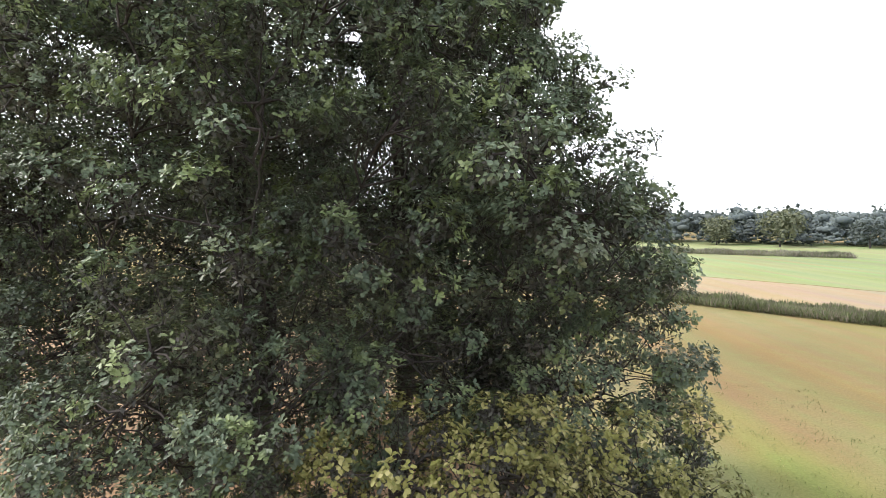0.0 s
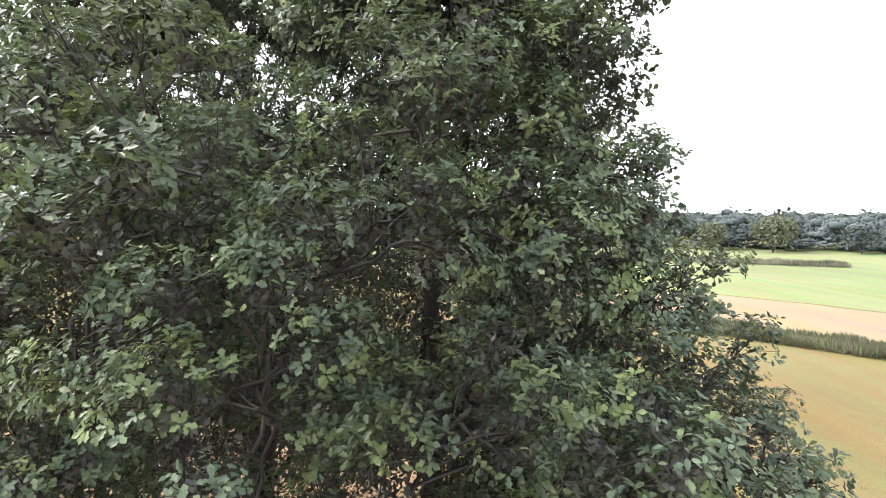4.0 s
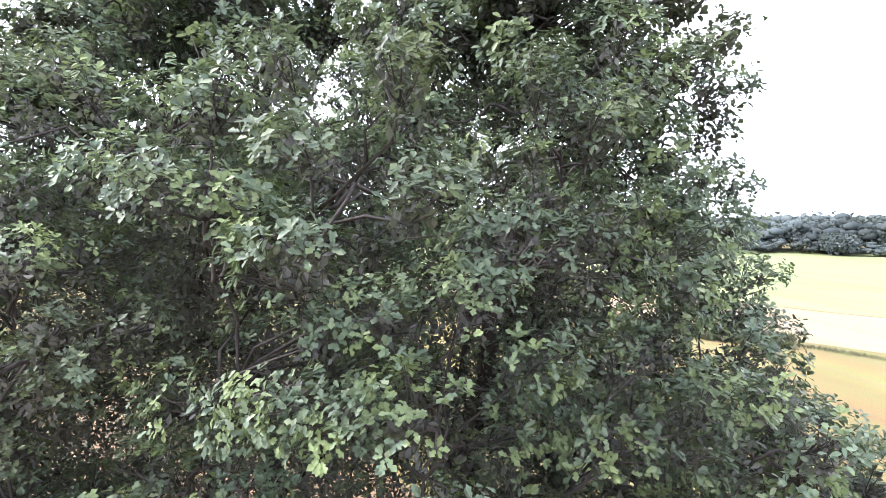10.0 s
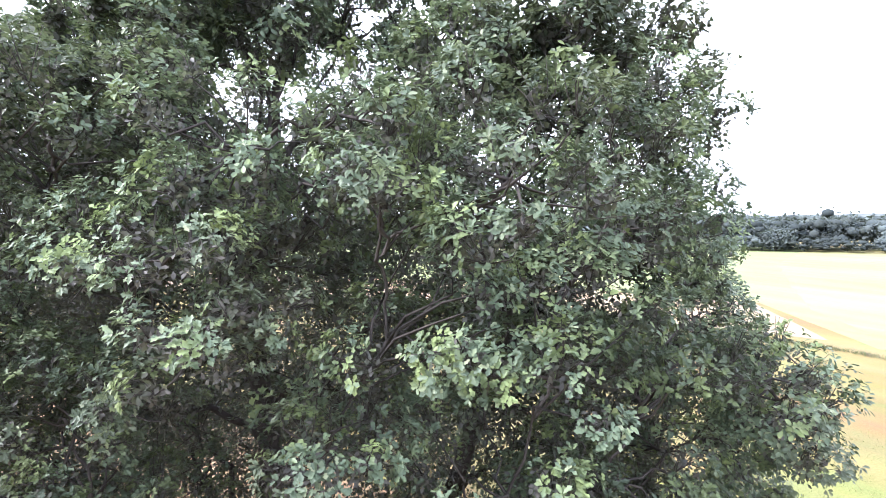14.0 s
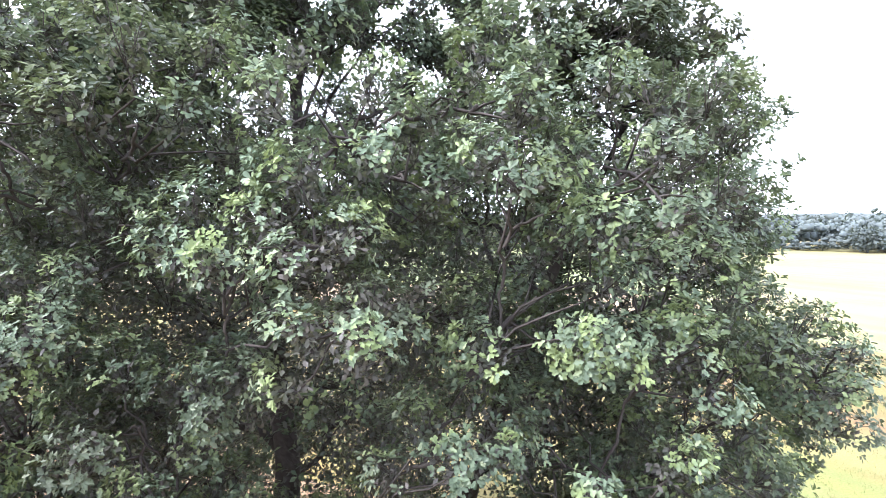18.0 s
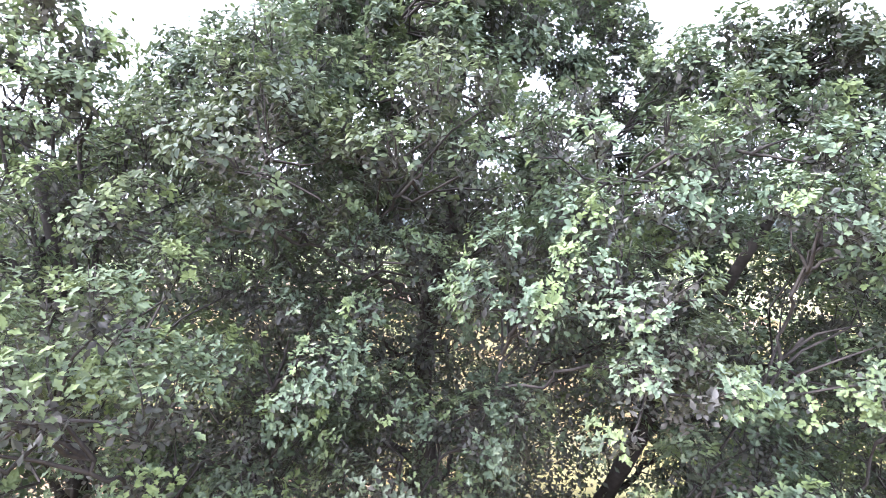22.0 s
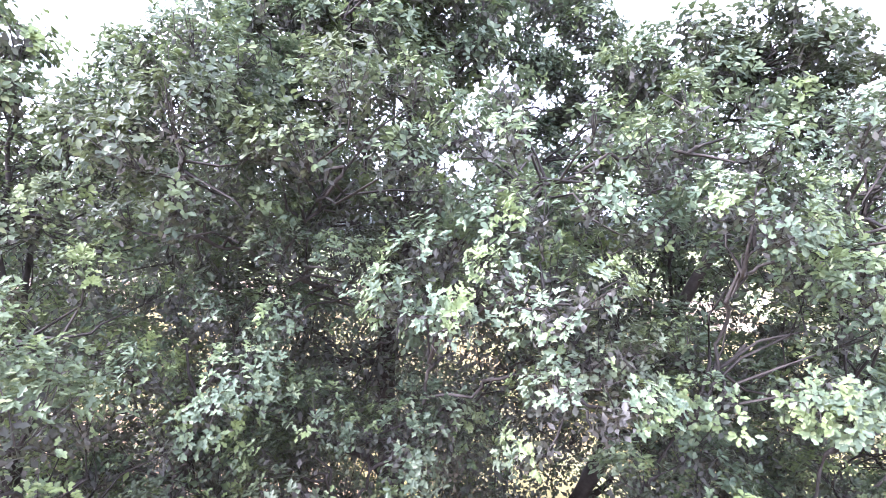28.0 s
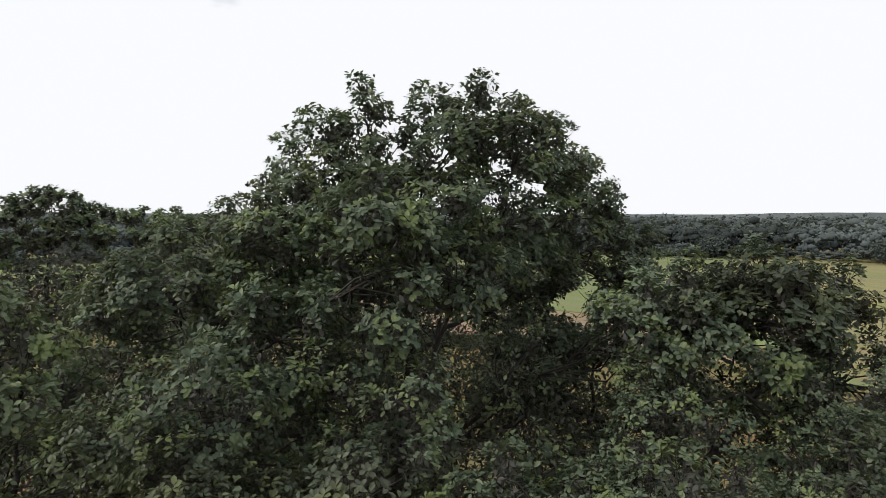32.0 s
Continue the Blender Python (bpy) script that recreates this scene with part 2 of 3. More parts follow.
def blades(name, at, way, normal, size, mat, outline=PLAIN, fold=0.25, droop=0.12):
    """One mesh of many leaf blades, two halves folded along the midrib each."""
    way = unit(way)
    normal = unit(normal - way * np.sum(normal * way, axis=1, keepdims=True))
    side = np.cross(way, normal)
    k = len(outline)
    tmpl = [(x, y) for x, y in outline] + [(-x, y) for x, y in outline[1:-1]]
    v = np.empty((len(at), len(tmpl), 3), np.float32)
    for i, (x, y) in enumerate(tmpl):
        v[:, i] = at + size[:, None] * (side * x + way * y + normal * (abs(x) * fold - droop * y * y))
    right = list(range(k))
    left = [0, k - 1] + [k + i for i in range(k - 3, -1, -1)]
    one = np.array(right + left)
    idx = (np.arange(len(at))[:, None] * len(tmpl) + one[None]).ravel()
    return mesh_from(name, v.reshape(-1, 3), idx, np.full(len(at) * 2, k), mat)


def tubes(name, paths, mat, sides=6):
    """One mesh of tapered tubes; a path is a list of (x, y, z, radius)."""
    vs, idx, sizes, base = [], [], [], 0
    ang = np.arange(sides) * 2 * np.pi / sides
    for p in paths:
        p = np.asarray(p, float)
        tan = unit(np.gradient(p[:, :3], axis=0))
        ref = np.where(np.abs(tan[:, 2:3]) > 0.9, [[1.0, 0, 0]], [[0, 0, 1.0]])
        a = unit(np.cross(tan, ref))
        b = np.cross(tan, a)
        ring = p[:, None, :3] + p[:, None, 3:4] * (np.cos(ang)[None, :, None] * a[:, None] + np.sin(ang)[None, :, None] * b[:, None])
        vs.append(ring.reshape(-1, 3))
        for i in range(len(p) - 1):
            for j in range(sides):
                q, q2 = base + i * sides + j, base + i * sides + (j + 1) % sides
                idx += [q, q2, q2 + sides, q + sides]
        sizes += [4] * ((len(p) - 1) * sides)
        idx += [base + (len(p) - 1) * sides + j for j in range(sides)]
        sizes.append(sides)
        base += len(p) * sides
    return mesh_from(name, np.concatenate(vs), idx, sizes, mat, True)


def bent(rng, a, b, r0, r1, steps=6, sag=0.0, wander=0.12):
    """A crooked, tapering line from a to b."""
    a, b = np.asarray(a, float), np.asarray(b, float)
    length = np.linalg.norm(b - a)
    t = np.linspace(0, 1, steps + 1)
    off = np.cumsum(rng.normal(0, 1, (steps + 1, 3)), axis=0) * wander * length / steps
    off -= off[0] + (off[-1] - off[0]) * t[:, None]
    p = a + (b - a) * t[:, None] + off
    p[:, 2] += sag * length * np.sin(np.pi * t)
    return np.column_stack([p, r0 + (r1 - r0) * t ** 0.8])


def bough(rng, tree, lobe, others, nodes, mat, leaf, fullness, outline, inner=False, thick=False):
    """A limb that bears the ball lobe = (x, y, z, radius): side branches, each ending in a domed clump of leaf rosettes, with dark gaps between."""
    c, r = np.array(lobe[:3]), lobe[3]
    have = np.array(nodes)
    gap = np.linalg.norm(have[:, :3] - c, axis=1) + 2.5 * np.maximum(have[:, 2] - c[2] + 0.35 * np.hypot(have[:, 0] - c[0], have[:, 1] - c[1]), 0)
    root = have[int(np.argmin(gap))]
    limb_path = bent(rng, root[:3], c, min(root[3] * 0.8, 0.04 + 0.025 * r), 0.02, 16, 0.05, 0.4)
    nodes += [tuple(q) for q in limb_path[5:14:2]]
    limb = part("limb", tubes("limb", [limb_path], BARK, 7), tree)
    n = int(5 + 1.6 * r * r) if inner else int(6 + 4.6 * r * r)
    d = spread_out(rng, n)
    rs = np.minimum(rng.uniform(0.45, 0.8, n), 0.4 * r) if inner else np.minimum(rng.uniform(0.24, 0.5, n), 0.42 * r)
    p = c + d * ((r - rs * 0.7) * rng.uniform(0.68, 1.1, n))[:, None] + rng.normal(0, 0.05 * r, (n, 3))
    keep = d[:, 2] > -0.7
    for o in others:
        if o is not lobe:
            keep &= np.linalg.norm(p - np.array(o[:3]), axis=1) > 0.55 * o[3]
    p, d, rs = p[keep], d[keep], rs[keep]
    n = len(p)
    if not n:
        return
    out = unit(d * 0.7 + np.array([0, 0, 0.75]) + rng.normal(0, 0.2, (n, 3)))
    # side branches off the limb, forking under each clump
    paths = []
    for i in range(n):
        a = limb_path[int(rng.integers(7, 17)), :3]
        b = p[i] - out[i] * rs[i] * 0.6
        span = np.linalg.norm(b - a)
        m1 = a + (b - a) * 0.35 + rng.normal(0, 0.1, 3) * span
        m2 = a + (b - a) * 0.7 + rng.normal(0, 0.08, 3) * span
        paths.append([(*a, 0.022), (*m1, 0.017), (*m2, 0.013), (*b, 0.009)])
        for q in range(6):
            e = p[i] + unit(out[i] * 0.8 + rng.normal(0, 0.6, 3)) * rs[i] * 0.95
            paths.append([(*b, 0.008), (*((b + e) / 2 + rng.normal(0, 0.05, 3)), 0.006), (*e, 0.0025)])
    part("twig", tubes("twig", paths, BARK, 3), limb, kind="stuff")
    # rosettes over the dome of every clump
    step = (0.25 if inner else 0.137) / math.sqrt(fullness)
    ros = np.maximum((5.4 * (rs / step) ** 2).astype(int), 6)
    who = np.repeat(np.arange(n), ros)
    k = len(who)
    up = out[who]
    b1 = unit(unit(rng.normal(0, 1, (k, 3))) + up * 0.85)
    rough = np.array([noise.noise(Vector(b * 2.6) + Vector(p[w])) for b, w in zip(b1, who)]) if not inner else 0.0
    tip = np.maximum(np.sum(b1 * up, axis=1), 0) ** 4
    rad = rs[who] * (0.74 + 0.3 * rng.random(k) + 0.45 * rough + 0.45 * tip * rng.random(k))
    centre = p[who] + b1 * rad[:, None] * np.array([1, 1, 0.75])
    per = rng.integers(3, 6, k) if inner else rng.integers(4, 8, k)
    which = np.repeat(np.arange(k), per)
    m = len(which)
    ax = unit(b1 * 0.65 + up * 0.4 + np.array([0, 0, 0.3]) + rng.normal(0, 0.16, (k, 3)))[which]
    fan = unit(rng.normal(0, 1, (m, 3)))
    fan = unit(fan - ax * np.sum(fan * ax, axis=1, keepdims=True))
    lift = rng.uniform(0.0, 1.1, m)[:, None]
    way = unit(fan + ax * lift + np.array([0, 0, -0.1]))
    at = centre[which] + fan * rng.uniform(0.0, 0.02, m)[:, None] + ax * rng.uniform(-0.05, 0.02, m)[:, None]
    normal = ax * 0.95 + np.array([0, 0, 0.3]) - fan * lift * 0.5 + rng.normal(0, 0.17, (m, 3))
    size = rng.uniform(0.7, 1.2, m) * leaf * (1.6 if inner else 1.35 if thick else 1.0)
    part("foliage", blades("foliage", at, way, normal, size, mat, outline, 0.2, 0.18), limb, kind="stuff")
    # leaves about the twigs within, the shade of the gaps put into their colour
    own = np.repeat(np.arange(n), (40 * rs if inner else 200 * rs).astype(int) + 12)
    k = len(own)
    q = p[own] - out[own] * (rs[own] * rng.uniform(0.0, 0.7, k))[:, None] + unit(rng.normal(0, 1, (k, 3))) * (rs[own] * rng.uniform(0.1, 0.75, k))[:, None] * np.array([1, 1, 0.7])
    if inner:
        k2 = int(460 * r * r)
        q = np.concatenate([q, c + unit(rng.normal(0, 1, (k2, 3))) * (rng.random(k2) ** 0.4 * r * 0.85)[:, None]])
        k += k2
    part("inner_foliage", blades("inner_foliage", q, rng.normal(0, 1, (k, 3)), rng.normal(0, 0.5, (k, 3)) + np.array([0, 0, 0.9]), rng.uniform(0.9, 1.3, k) * leaf * (1.45 if inner or thick else 1.0), SHADE_TONED_LEAF, KITE), limb, "inner leaves, crown shade put into their dull brownish colour", kind="stuff")


def bare_limb(rng, tree, a, b, thick, leaf, mat, leaves=90):
    """A limb in the hollow of the crown with open, thinly leaved twigs."""
    path = bent(rng, a, b, thick, 0.018, 10, 0.03, 0.22)
    limb = part("limb", tubes("limb", [path], BARK, 7), tree)
    twigs, ends = [], []
    for i in range(4, len(path)):
        for k in range(3):
            s = path[i, :3]
            e = s + unit(rng.normal(0, 0.8, 3) + np.array([0, 0, 0.7])) * rng.uniform(0.5, 1.3)
            line = bent(rng, s, e, 0.011, 0.003, 5, 0.0, 0.4)
            twigs.append(line)
            ends.append(line[3:, :3])
            for q in range(2):
                f = line[3, :3] + unit(rng.normal(0, 1, 3) + np.array([0, 0, 0.4])) * rng.uniform(0.2, 0.5)
                twigs.append(bent(rng, line[3, :3], f, 0.007, 0.003, 3, 0.0, 0.3))
                ends.append(np.array([f]))
    part("twig", tubes("twig", twigs, BARK, 4), limb, kind="stuff")
    ends = np.concatenate(ends)
    at = ends[rng.integers(0, len(ends), leaves * 6)] + rng.normal(0, 0.07, (leaves * 6, 3))
    m = len(at)
    part("foliage", blades("foliage", at, rng.normal(0, 1, (m, 3)), rng.normal(0, 0.5, (m, 3)) + np.array([0, 0, 0.9]), rng.uniform(0.7, 1.2, m) * leaf, mat, PLAIN), limb, kind="stuff")


def oak(name, seed, base, height, girth, lobes, label, category="tree", leaf=0.08, fullness=1.0, mat=None, deep=(), near=(), bare=(), group="oaks of the grove"):
    """A spreading broadleaf tree: trunk, crooked limbs, twigs and leafy boughs; deep: boughs inside the crown; near: boughs with lobed leaves; bare: tips of open limbs."""
    rng = np.random.default_rng(seed)
    mat = mat or OAK_LEAF
    tree = tagged(new(name), label, category, group)
    tree.location = (*base, 0)
    every = list(lobes) + list(near) + list(deep)
    top = np.mean([l[:3] for l in sorted(every, key=lambda l: -l[2])[:3]], axis=0)
    local = [(l[0] - base[0], l[1] - base[1], l[2], l[3]) for l in every]
    path = bent(rng, (0, 0, -0.3), (top[0] - base[0], top[1] - base[1], height), girth, 0.06, 14, 0, 0.12)
    path[0, 3] *= 1.5
    path[1, 3] *= 1.12
    part("trunk", tubes("trunk", [path], BARK, 14), tree)
    nodes = [tuple(q) for q in path[4:13]]
    order = sorted(range(len(local)), key=lambda i: math.hypot(local[i][0], local[i][1]))
    for i in order:
        l = local[i]
        close = len(lobes) <= i < len(lobes) + len(near)
        inner = i >= len(lobes) + len(near)
        bough(rng, tree, l, local[:len(lobes) + len(near)], nodes, mat, leaf, fullness, KITE if inner else PLAIN if not close else LOBED if l[0] + base[0] < -5 else WAVY, inner, l[2] > 13.6 or l[1] + base[1] > 12)
    for x, y, z in bare:
        j = int(np.argmin(np.abs(path[:, 2] - rng.uniform(0.5, 0.72) * height)))
        bare_limb(rng, tree, path[j, :3], (x - base[0], y - base[1], z), 0.07, leaf, mat)
    return tree


# ---- ground ----
def sheet(name, ring, z, mat, label, category="field", wob=0.6, kind="structure"):
    """A flat patch of land with an uneven rim."""
    pts = []
    for (x0, y0), (x1, y1) in zip(ring, ring[1:] + ring[:1]):
        k = max(1, int(math.hypot(x1 - x0, y1 - y0) / 4))
        for i in range(k):
            x, y = x0 + (x1 - x0) * i / k, y0 + (y1 - y0) * i / k
            pts.append((x + wob * noise.noise((x * 0.15, y * 0.15, 1)), y + wob * noise.noise((x * 0.15, y * 0.15, 7)), z))
    ob = new(name, mesh_from(name, pts, list(range(len(pts))), [len(pts)], mat))
    return tagged(ob, label, category, kind=kind)


def ground():
    rings = [0, 15, 30, 60, 120, 250, 500, 1000, 2000, 4000]
    vs, idx, sizes = [(0, 0, 0)], [], []
    for r in rings[1:]:
        for k in range(48):
            a = 2 * math.pi * k / 48
            z = 0.0 if r < 400 else (r - 400) * 0.004
            vs.append((r * math.cos(a), r * math.sin(a), z))
    for k in range(48):
        idx += [0, 1 + k, 1 + (k + 1) % 48]
        sizes.append(3)
    for i in range(len(rings) - 2):
        for k in range(48):
            a, b = 1 + i * 48 + k, 1 + i * 48 + (k + 1) % 48
            idx += [a, a + 48, b + 48, b]
            sizes.append(4)
    ob = new("ground", mesh_from("ground", vs, idx, sizes, MEADOW))
    tagged(ob, "dry straw-coloured mown meadow reaching to the woods", "ground", kind="structure")


DITCH = [(-40, 112), (-12, 88), (15, 64), (26.5, 51), (34.8, 42.3), (41.2, 33), (42.6, 26), (41, 8), (36, -20), (30, -60)]
ground()
sheet("field_stubble", [(-60, 120), (-12, 94), (18, 68), (31, 54), (40, 44.5), (46.5, 34), (60, 52), (48, 70), (20, 100), (-40, 150)], 0.02, STUBBLE, "pale pinkish stubble strip beyond the ditch")
sheet("field_green", [(-70, 160), (-35, 148), (22, 100), (49, 70), (61, 52), (47, 30), (46, 8), (41, -20), (36, -60), (130, -160), (262, -68), (264, 68), (206, 144), (138, 202), (45, 248), (-80, 275)], 0.01, FRESH, "fresh yellow-green meadow in front of the woods")
sheet("field_pale", [(62, 46), (49, 28), (47, 8), (42, -20), (37, -60), (124, -150), (250, -66), (252, 64), (198, 136), (120, 92)], 0.02, PALE, "pale yellow mown meadow with faint green drifts")
sheet("woodland_floor", [(-24, 2), (-14, 4.5), (-4, 6), (3, 8), (5.5, 12), (4, 20), (-2, 26), (-8, 40), (-22, 48), (-40, 40), (-45, 10)], 0.03, SOIL, "dark leaf-littered ground under the oaks", "ground", 1.5)


def grass_band(name, seed, line, half, count, tall, mat, label, size_jit=0.6, width=0.03, clump=0):
    """Upright blades strewn along a line."""
    rng = np.random.default_rng(seed)
    line = np.array(line, float)
    seg = np.linalg.norm(np.diff(line, axis=0), axis=1)
    s = rng.random(count) * seg.sum()
    k = np.minimum(np.searchsorted(np.cumsum(seg), s), len(seg) - 1)
    f = (s - np.concatenate(([0], np.cumsum(seg)))[k]) / seg[k]
    p = line[k] + (line[k + 1] - line[k]) * f[:, None]
    nrm = unit(np.column_stack([-(line[k + 1] - line[k])[:, 1], (line[k + 1] - line[k])[:, 0]]))
    p = p + nrm * (rng.normal(0, 0.5, count).clip(-1, 1) * half)[:, None]
    if clump:
        p = p[rng.integers(0, count // clump, count)] + rng.normal(0, 0.16, (count, 2))
    at = np.column_stack([p, np.zeros(count)])
    way = np.column_stack([rng.normal(0, 0.3, (count, 2)), np.ones(count)])
    normal = np.column_stack([rng.normal(0, 1, (count, 2)), rng.normal(0, 0.2, count)])
    size = tall * rng.uniform(1 - size_jit, 1 + size_jit * 0.6, count) * (0.75 + 0.5 * np.array([noise.noise((x * 0.35, y * 0.35, 3)) for x, y in p]) + 0.25)
    ob = new(name, blades(name, at, way, normal, size, mat, [(0, 0), (width, 0.45), (0, 1)], 0.2, 0.3))
    return tagged(ob, label, "grass", kind="stuff")


near_bank = [(x + 2.4, y + 2.0) for x, y in DITCH[1:5]]
grass_band("ditch_grass", 7, [(37.4, 44), (41.5, 36.5), (43.6, 30), (43.6, 24), (42, 8), (37, -20)], 0.6, 7000, 0.32, REED, "low dark grass along the narrow ditch")
grass_band("grass_tufts", 6, [(9, 20), (16, 18), (24, 10), (28, -4)], 9.0, 9000, 0.1, DRY_GRASS, "scattered tufts of dry and green grass in the mown meadow", width=0.1, clump=6)
grass_band("ditch_reeds", 5, near_bank, 2.4, 42000, 0.85, REED, "tall green and greyish reeds along the ditch", 0.3, 0.045)


def ball():
    """A low round form: corners and triangles."""
    bm = bmesh.new()
    bmesh.ops.create_icosphere(bm, subdivisions=1, radius=1.0)
    bm.verts.index_update()
    co, tri = np.array([v.co[:] for v in bm.verts]), [v.index for f in bm.faces for v in f.verts]
    bm.free()
    return co, tri


BALL, BALL_FACES = ball()


def far_woods():
    """Mixed woods round the fields: tree after tree of ragged leaf clumps."""
    rng = np.random.default_rng(9)
    at, size, face, crowns = [], [], [], []
    def tree(x, y, h, w, z0=0.0, n=0):
        n = n or int(75 + 5 * h)
        k = 7
        lob = np.column_stack([rng.normal(0, 0.26 * w, k), rng.normal(0, 0.26 * w, k), rng.uniform(0.35, 0.85, k) * h])
        for m in lob[: 7 if n > 60 else 3]:
            crowns.append(m + np.array([x, y, z0]) + BALL * np.array([0.3 * w, 0.3 * w, 0.2 * h]) * rng.uniform(0.55, 0.78))
        q = rng.integers(0, k, n)
        d = unit(rng.normal(0, 1, (n, 3))) * rng.uniform(0.85, 1.05, n)[:, None] * np.array([0.3 * w, 0.3 * w, 0.2 * h])
        p = lob[q] + d
        p[:, 2] = np.clip(p[:, 2], 0.2, h)
        at.append(p + np.array([x, y, z0]))
        face.append(unit(d) + np.array([0, 0, 0.5 if n > 60 else 1.6]))
        size.append(rng.uniform(0.6, 1.3, n) * w / 10.0 * (1 if n > 60 else 1.5))
    def bearing():
        return radians(rng.uniform(-16, 82) if rng.random() < 0.82 else rng.uniform(-90, 160))
    for k in range(420):
        a = bearing()
        r = 222 + rng.uniform(0, 26) + 12 * noise.noise((a * 3, 0, 0))
        tree(r * math.sin(a), r * math.cos(a), rng.uniform(9.5, 12.5), rng.uniform(8, 13))
    for k in range(230):
        a = bearing()
        r = 214 + rng.uniform(-2, 6) + 12 * noise.noise((a * 3, 0, 0))
        tree(r * math.sin(a), r * math.cos(a), rng.uniform(2.5, 6), rng.uniform(4, 8))
    for k in range(420):
        a = bearing()
        r = rng.uniform(260, 700)
        tree(r * math.sin(a), r * math.cos(a), rng.uniform(11, 16), rng.uniform(9, 14) * (1 + r / 700), max(0, (r - 400) * 0.004), 50)
    tagged(new("far_crowns", mesh_from("far_crowns", np.concatenate(crowns), (np.arange(len(crowns))[:, None] * len(BALL) + np.array(BALL_FACES)[None]).ravel(), np.full(len(crowns) * (len(BALL_FACES) // 3), 3), HAZED_LEAF, True)), "rounded crowns of the woods beyond the fields, haze in their blue-grey green", "woods", kind="stuff")
    p, s = np.concatenate(at), np.concatenate(size)
    n = len(p)
    ob = new("far_woods", blades("far_woods", p, rng.normal(0, 1, (n, 3)), rng.normal(0, 0.15, (n, 3)) + np.concatenate(face), s, HAZED_LEAF, [(0, 0), (0.45, 0.55), (0, 1)], 0.3, 0.2))
    tagged(ob, "mixed woods beyond the fields, haze in their blue-grey green", "woods", kind="stuff")


far_woods()
GOLD = leaf_material("yellowing_leaf", [(0.0, (0.09, 0.105, 0.075)), (0.6, (0.115, 0.125, 0.085)), (1.0, (0.14, 0.142, 0.09))], 0.95, 0.2, 0.05, (0.13, 0.135, 0.085), 0.2, 0.03)


def edge_tree(seed, x, y, h, w, mat, label):
    """A far round-crowned tree: trunk and a crown of ragged clumps."""
    rng = np.random.default_rng(seed)
    tree = tagged(new("tree"), label, "tree", "trees at the edge of the woods")
    tree.location = (x, y, 0)
    part("trunk", tubes("trunk", [bent(rng, (0, 0, -0.2), (0, 0, h * 0.6), 0.3, 0.1, 5, 0, 0.1)], BARK, 8), tree)
    k = 14
    d = spread_out(rng, k)
    lob = d * np.array([0.32 * w, 0.32 * w, 0.26 * h]) + np.array([0, 0, 0.6 * h])
    n = 900
    q = rng.integers(0, k, n)
    b = unit(rng.normal(0, 1, (n, 3)) + np.array([0, 0, 0.5]))
    at = lob[q] + b * (0.2 * w * rng.uniform(0.6, 1.05, n))[:, None]
    at[:, 2] = np.clip(at[:, 2], 0.3, h)
    part("crown", blades("crown", at, rng.normal(0, 1, (n, 3)), b + np.array([0, 0, 0.5]), rng.uniform(0.6, 1.2, n) * w / 10, mat, KITE), tree, kind="stuff")


edge_tree(31, 106, 168, 11.0, 15.0, GOLD, "round yellowing tree at the edge of the woods")
edge_tree(32, 92, 180, 9.0, 12.0, GOLD, "pale green tree before the dark woods")
edge_tree(33, 128, 160, 8.5, 11.0, HAZED_LEAF, "grey-green hazed tree at the edge of the woods")
edge_tree(34, 151, 146, 6.5, 12.0, HAZED_LEAF, "low wide willow at the edge of the field")
edge_tree(35, 170, 128, 7.0, 13.0, HAZED_LEAF, "low wide tree at the edge of the field")
edge_tree(36, 196, 84, 8.0, 13.0, HAZED_LEAF, "grey-green hazed tree at the edge of the field")
edge_tree(37, 208, 58, 7.0, 11.0, GOLD, "pale green tree before the dark woods")
grass_band("reed_bed", 8, [(30, 151), (60, 138), (86, 124), (93, 121)], 3.5, 14000, 1.1, DRY_REED, "dry mauve-brown reed bed before the woods", width=0.06)


def ridge():
    """Low wooded hills on the horizon."""
    vs, idx, sizes = [], [], []
    steps = 260
    for k in range(steps + 1):
        a = radians(-100 + 260 * k / steps)
        h = 15 + 9 * noise.noise((a * 4, 2, 0)) + 3 * noise.noise((a * 31, 5, 0)) + 1.5 * noise.noise((a * 130, 9, 0))
        for r, z in ((1500, 0.0), (1560, h), (1800, h * 0.9), (2000, 0.0)):
            vs.append((r * math.sin(a), r * math.cos(a), z + 4.0))
    for k in range(steps):
        for j in range(3):
            b = k * 4 + j
            idx += [b, b + 1, b + 5, b + 4]
            sizes.append(4)
    # The blue in the hills' woods is far haze mixed into the base colour.
    m, n, l, b = material("hazed_hill_woods", 0.9, 0.1)
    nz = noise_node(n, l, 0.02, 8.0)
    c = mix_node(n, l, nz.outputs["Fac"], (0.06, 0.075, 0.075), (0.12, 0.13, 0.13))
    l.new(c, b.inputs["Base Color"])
    tagged(new("backdrop", mesh_from("backdrop", vs, idx, sizes, m)), "low wooded hills on the horizon, haze in their blue-green", "hills", kind="structure")


ridge()

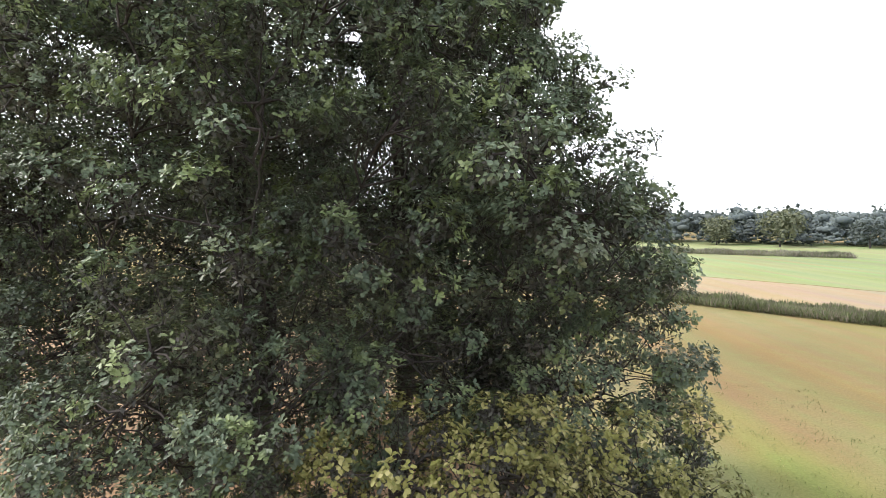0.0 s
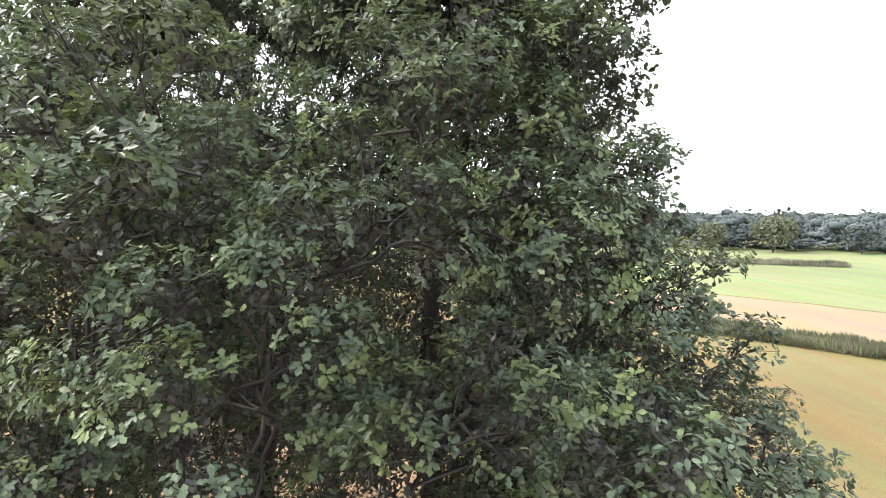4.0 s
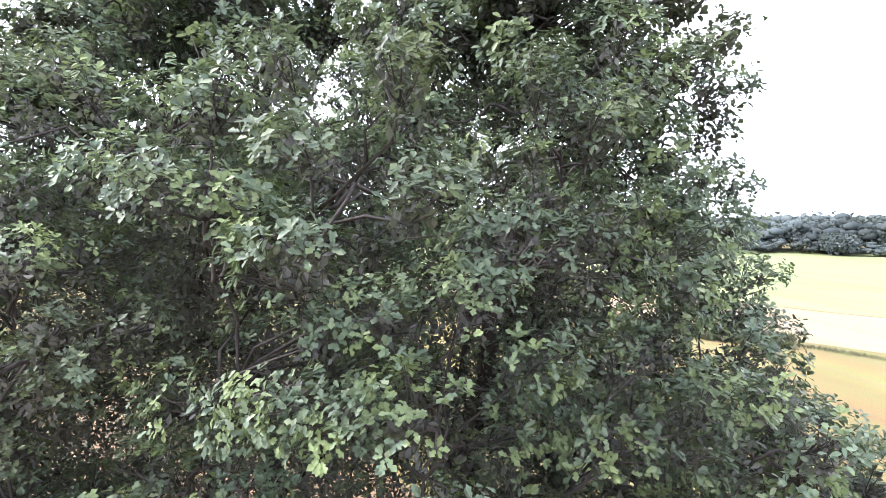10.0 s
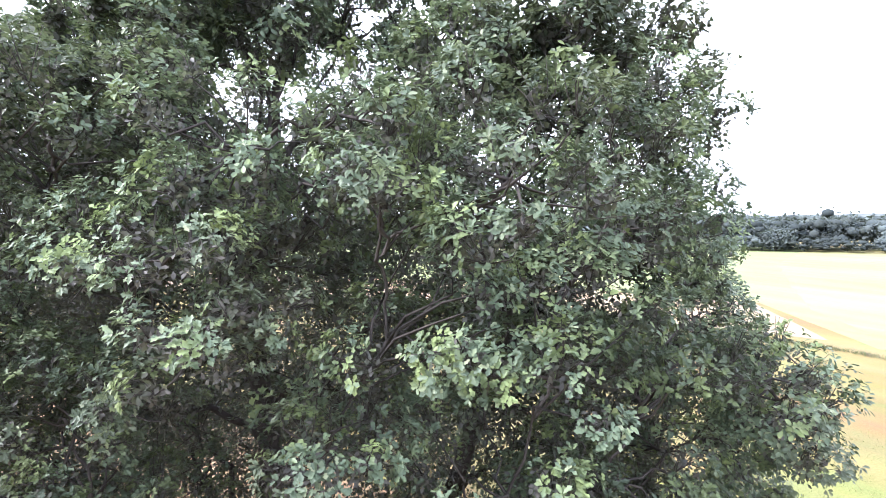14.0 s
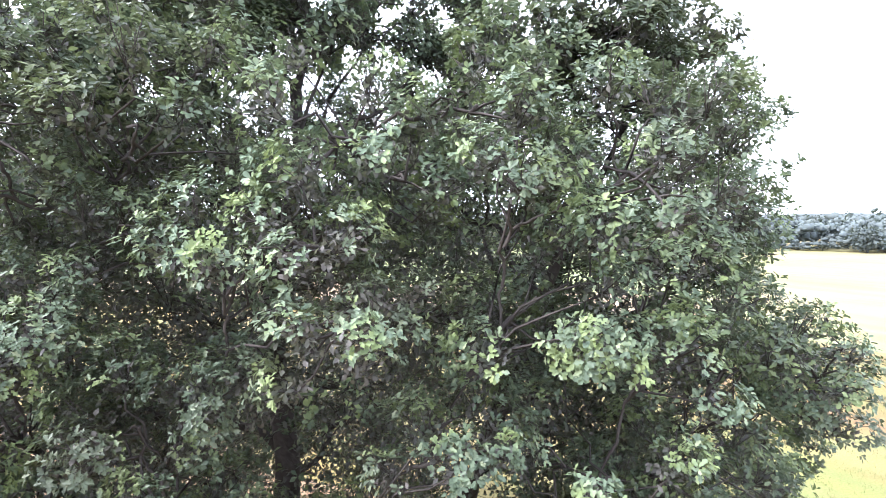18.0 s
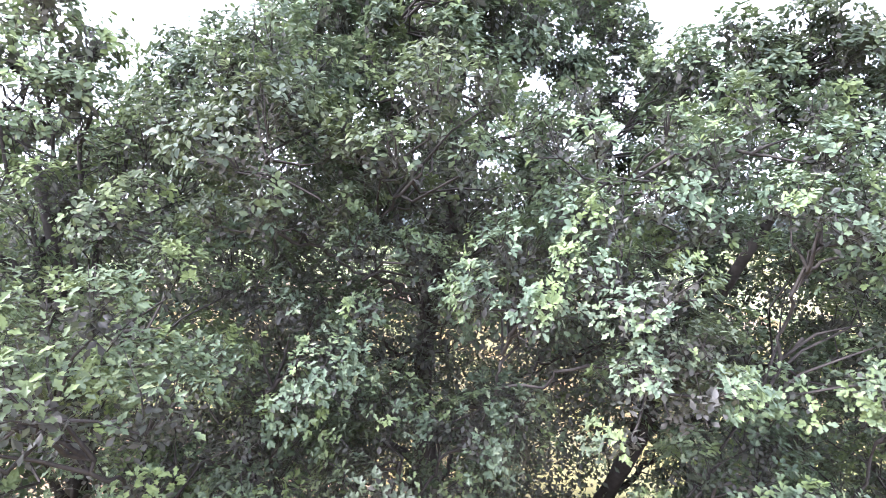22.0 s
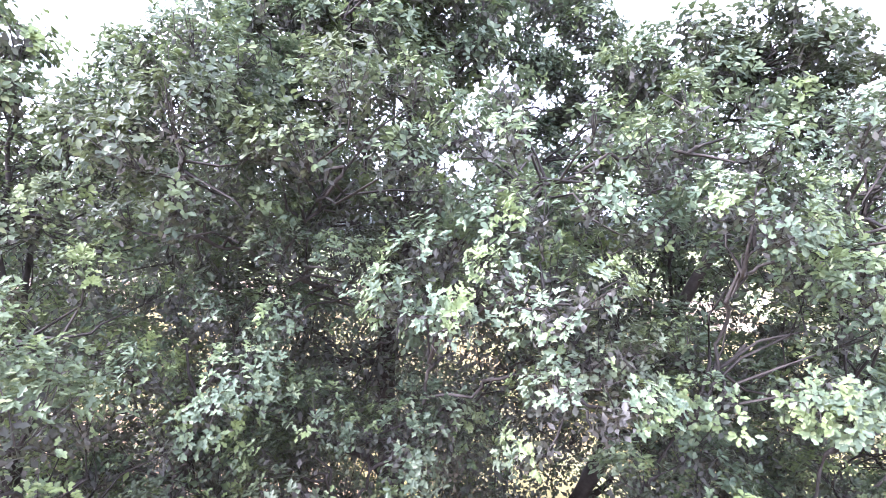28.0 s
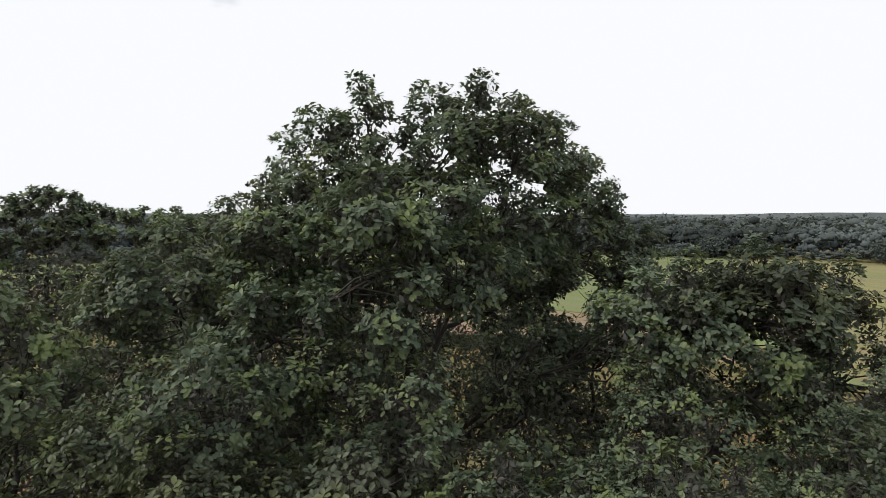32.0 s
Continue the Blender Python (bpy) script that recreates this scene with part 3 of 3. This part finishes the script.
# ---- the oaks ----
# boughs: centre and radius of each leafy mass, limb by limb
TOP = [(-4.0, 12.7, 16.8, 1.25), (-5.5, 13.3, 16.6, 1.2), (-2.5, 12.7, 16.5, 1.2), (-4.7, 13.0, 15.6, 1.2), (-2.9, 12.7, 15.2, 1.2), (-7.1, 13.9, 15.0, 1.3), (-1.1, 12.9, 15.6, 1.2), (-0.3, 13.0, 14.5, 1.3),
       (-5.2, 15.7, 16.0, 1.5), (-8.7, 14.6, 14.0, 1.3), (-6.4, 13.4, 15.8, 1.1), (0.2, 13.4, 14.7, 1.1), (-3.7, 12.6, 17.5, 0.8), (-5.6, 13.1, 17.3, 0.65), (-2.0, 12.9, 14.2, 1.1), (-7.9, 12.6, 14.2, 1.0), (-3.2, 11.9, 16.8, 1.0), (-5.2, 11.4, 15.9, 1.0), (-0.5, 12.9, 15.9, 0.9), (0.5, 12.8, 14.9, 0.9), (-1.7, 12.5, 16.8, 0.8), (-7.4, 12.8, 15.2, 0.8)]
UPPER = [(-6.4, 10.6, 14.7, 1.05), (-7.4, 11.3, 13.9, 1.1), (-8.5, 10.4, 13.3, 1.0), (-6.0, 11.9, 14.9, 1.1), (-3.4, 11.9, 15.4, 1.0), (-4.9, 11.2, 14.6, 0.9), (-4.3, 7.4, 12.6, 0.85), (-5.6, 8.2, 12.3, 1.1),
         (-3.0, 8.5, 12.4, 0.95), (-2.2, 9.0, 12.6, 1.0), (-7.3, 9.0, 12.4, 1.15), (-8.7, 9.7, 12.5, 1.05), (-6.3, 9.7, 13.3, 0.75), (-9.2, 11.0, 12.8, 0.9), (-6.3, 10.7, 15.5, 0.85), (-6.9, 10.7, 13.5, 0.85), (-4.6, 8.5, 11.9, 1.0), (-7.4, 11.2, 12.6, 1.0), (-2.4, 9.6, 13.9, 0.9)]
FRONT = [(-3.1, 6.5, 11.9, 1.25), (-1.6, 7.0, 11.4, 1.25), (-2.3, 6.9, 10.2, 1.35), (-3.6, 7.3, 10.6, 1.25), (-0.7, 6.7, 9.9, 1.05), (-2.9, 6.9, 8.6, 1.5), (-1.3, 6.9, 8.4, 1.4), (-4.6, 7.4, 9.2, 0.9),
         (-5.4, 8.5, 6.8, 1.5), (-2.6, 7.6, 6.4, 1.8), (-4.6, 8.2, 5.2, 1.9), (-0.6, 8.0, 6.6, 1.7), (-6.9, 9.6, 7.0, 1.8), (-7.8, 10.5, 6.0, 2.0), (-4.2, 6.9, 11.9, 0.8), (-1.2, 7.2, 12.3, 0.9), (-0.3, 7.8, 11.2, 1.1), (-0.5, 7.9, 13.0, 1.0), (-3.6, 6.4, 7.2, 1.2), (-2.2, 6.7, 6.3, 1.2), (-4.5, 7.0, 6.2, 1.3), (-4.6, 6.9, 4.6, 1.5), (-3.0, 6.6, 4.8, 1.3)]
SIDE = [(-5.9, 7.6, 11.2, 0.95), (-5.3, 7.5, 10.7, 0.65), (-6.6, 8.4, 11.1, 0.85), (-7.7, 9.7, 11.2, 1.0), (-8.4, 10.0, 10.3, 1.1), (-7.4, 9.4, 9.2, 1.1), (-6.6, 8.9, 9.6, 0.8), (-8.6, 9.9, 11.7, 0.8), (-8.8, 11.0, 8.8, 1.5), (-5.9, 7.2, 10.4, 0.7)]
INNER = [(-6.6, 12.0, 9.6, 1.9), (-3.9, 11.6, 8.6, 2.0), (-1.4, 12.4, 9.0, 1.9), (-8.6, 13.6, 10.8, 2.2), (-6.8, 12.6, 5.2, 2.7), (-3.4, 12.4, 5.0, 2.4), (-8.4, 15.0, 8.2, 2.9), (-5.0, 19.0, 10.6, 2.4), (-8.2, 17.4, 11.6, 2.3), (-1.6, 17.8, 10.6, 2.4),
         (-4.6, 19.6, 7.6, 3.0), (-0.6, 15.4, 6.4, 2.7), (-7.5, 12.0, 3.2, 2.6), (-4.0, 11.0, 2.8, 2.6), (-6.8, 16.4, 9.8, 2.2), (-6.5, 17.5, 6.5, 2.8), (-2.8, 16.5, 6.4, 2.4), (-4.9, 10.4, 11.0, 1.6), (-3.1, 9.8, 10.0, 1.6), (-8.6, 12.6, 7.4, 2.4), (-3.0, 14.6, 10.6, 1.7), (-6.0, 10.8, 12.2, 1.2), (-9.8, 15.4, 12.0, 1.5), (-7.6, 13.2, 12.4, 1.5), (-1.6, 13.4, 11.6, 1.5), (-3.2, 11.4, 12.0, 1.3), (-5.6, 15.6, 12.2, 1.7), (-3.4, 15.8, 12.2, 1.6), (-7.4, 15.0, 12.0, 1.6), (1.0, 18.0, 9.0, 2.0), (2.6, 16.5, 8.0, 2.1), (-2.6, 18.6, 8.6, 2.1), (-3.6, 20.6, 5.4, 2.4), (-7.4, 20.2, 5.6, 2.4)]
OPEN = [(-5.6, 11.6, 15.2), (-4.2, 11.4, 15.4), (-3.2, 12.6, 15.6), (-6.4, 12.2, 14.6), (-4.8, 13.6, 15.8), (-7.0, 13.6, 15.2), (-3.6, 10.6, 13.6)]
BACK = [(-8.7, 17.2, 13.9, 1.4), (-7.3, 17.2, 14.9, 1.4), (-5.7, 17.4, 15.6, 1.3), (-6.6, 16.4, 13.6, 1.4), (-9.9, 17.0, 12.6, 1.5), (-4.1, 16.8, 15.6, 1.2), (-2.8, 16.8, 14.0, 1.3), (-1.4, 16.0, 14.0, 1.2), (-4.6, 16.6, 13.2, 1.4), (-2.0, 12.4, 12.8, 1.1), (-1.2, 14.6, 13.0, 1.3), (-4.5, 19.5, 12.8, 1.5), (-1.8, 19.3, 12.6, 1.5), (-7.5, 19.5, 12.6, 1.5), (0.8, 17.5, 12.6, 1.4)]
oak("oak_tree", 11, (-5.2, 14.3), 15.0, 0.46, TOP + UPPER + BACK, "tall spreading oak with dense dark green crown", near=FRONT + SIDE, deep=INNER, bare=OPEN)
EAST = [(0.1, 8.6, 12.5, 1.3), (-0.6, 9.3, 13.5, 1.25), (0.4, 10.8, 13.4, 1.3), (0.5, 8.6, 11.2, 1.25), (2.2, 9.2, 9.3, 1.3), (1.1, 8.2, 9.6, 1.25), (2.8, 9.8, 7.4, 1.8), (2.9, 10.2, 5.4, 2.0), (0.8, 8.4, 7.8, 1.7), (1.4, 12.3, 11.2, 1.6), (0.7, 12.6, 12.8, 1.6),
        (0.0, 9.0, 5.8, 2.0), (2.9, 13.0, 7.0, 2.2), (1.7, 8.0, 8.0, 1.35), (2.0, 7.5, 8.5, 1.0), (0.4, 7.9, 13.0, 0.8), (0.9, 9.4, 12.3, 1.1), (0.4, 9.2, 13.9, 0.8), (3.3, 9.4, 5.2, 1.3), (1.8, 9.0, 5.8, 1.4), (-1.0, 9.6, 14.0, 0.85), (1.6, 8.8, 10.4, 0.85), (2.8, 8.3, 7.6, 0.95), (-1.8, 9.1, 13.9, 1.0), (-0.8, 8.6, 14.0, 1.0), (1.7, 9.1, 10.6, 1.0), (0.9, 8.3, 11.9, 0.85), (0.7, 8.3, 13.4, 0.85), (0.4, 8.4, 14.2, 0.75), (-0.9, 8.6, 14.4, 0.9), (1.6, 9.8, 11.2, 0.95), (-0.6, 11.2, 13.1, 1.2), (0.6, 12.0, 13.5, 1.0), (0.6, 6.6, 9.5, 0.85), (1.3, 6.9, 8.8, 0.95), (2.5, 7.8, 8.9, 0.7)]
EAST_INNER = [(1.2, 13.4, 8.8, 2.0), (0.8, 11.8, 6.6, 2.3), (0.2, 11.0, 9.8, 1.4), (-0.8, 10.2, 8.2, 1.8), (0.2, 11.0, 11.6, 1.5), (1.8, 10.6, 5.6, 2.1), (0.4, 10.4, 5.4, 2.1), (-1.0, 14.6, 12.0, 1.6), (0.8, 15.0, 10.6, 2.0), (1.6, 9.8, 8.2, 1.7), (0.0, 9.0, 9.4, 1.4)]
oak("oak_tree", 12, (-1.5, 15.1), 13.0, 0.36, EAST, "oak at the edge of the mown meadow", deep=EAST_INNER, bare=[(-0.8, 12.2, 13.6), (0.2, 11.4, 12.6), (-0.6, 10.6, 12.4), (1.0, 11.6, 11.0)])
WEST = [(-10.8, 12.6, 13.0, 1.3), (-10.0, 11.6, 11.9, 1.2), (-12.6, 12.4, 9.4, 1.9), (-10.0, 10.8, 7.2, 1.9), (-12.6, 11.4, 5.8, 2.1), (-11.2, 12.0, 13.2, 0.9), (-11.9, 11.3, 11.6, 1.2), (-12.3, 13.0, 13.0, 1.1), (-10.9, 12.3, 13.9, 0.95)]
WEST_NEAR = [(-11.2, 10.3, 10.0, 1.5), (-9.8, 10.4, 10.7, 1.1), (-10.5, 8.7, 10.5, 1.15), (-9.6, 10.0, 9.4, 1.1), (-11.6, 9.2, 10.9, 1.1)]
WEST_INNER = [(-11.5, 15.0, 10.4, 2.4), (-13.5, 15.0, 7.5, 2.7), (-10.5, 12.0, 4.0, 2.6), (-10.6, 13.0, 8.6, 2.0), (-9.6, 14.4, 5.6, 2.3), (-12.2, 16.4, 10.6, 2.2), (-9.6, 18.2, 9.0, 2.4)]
oak("oak_tree", 13, (-10.8, 13.4), 12.5, 0.32, WEST, "smaller oak beside the tall one, pale-tipped leaves brightened for sky light", mat=LIT_TIP_LEAF, near=WEST_NEAR, deep=WEST_INNER, bare=[(-10.4, 12.0, 13.6), (-10.0, 12.4, 13.2), (-11.2, 11.8, 13.0)])
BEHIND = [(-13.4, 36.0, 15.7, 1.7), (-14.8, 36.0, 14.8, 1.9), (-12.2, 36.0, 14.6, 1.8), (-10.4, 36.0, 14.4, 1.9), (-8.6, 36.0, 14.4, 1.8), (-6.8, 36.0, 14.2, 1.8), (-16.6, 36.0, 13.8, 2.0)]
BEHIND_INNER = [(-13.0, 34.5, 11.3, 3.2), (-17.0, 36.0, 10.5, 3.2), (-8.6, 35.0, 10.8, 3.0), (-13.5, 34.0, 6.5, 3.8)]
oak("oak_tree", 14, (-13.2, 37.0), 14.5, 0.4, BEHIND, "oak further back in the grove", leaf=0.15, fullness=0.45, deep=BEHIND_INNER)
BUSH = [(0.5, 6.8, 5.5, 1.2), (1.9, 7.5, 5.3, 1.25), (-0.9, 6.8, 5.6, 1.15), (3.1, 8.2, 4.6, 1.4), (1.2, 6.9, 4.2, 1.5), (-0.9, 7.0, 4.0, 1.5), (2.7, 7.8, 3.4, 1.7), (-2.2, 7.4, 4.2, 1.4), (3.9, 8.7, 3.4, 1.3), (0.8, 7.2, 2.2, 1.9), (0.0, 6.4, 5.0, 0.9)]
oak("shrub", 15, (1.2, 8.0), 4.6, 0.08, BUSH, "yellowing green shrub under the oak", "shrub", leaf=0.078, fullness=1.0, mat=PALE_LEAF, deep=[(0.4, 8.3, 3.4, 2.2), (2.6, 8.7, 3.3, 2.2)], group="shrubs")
for seed, spot, boughs in ((16, (-9.6, 20.6), [(-10.8, 20.0, 3.6, 2.6), (-8.4, 21.0, 4.6, 2.6), (-9.6, 19.2, 1.8, 2.0)]), (17, (-4.6, 22.4), [(-6.0, 22.0, 3.8, 2.7), (-3.4, 22.4, 4.4, 2.7), (-4.6, 21.2, 1.8, 2.0)]), (18, (0.2, 21.2), [(-0.8, 21.4, 4.2, 2.6), (1.6, 20.6, 3.2, 2.3), (0.2, 20.0, 1.8, 2.0)])):
    oak("shrub", seed, spot, 4.5, 0.09, [], "dark green undergrowth in the shade behind the oaks", "shrub", deep=boughs, group="shrubs")
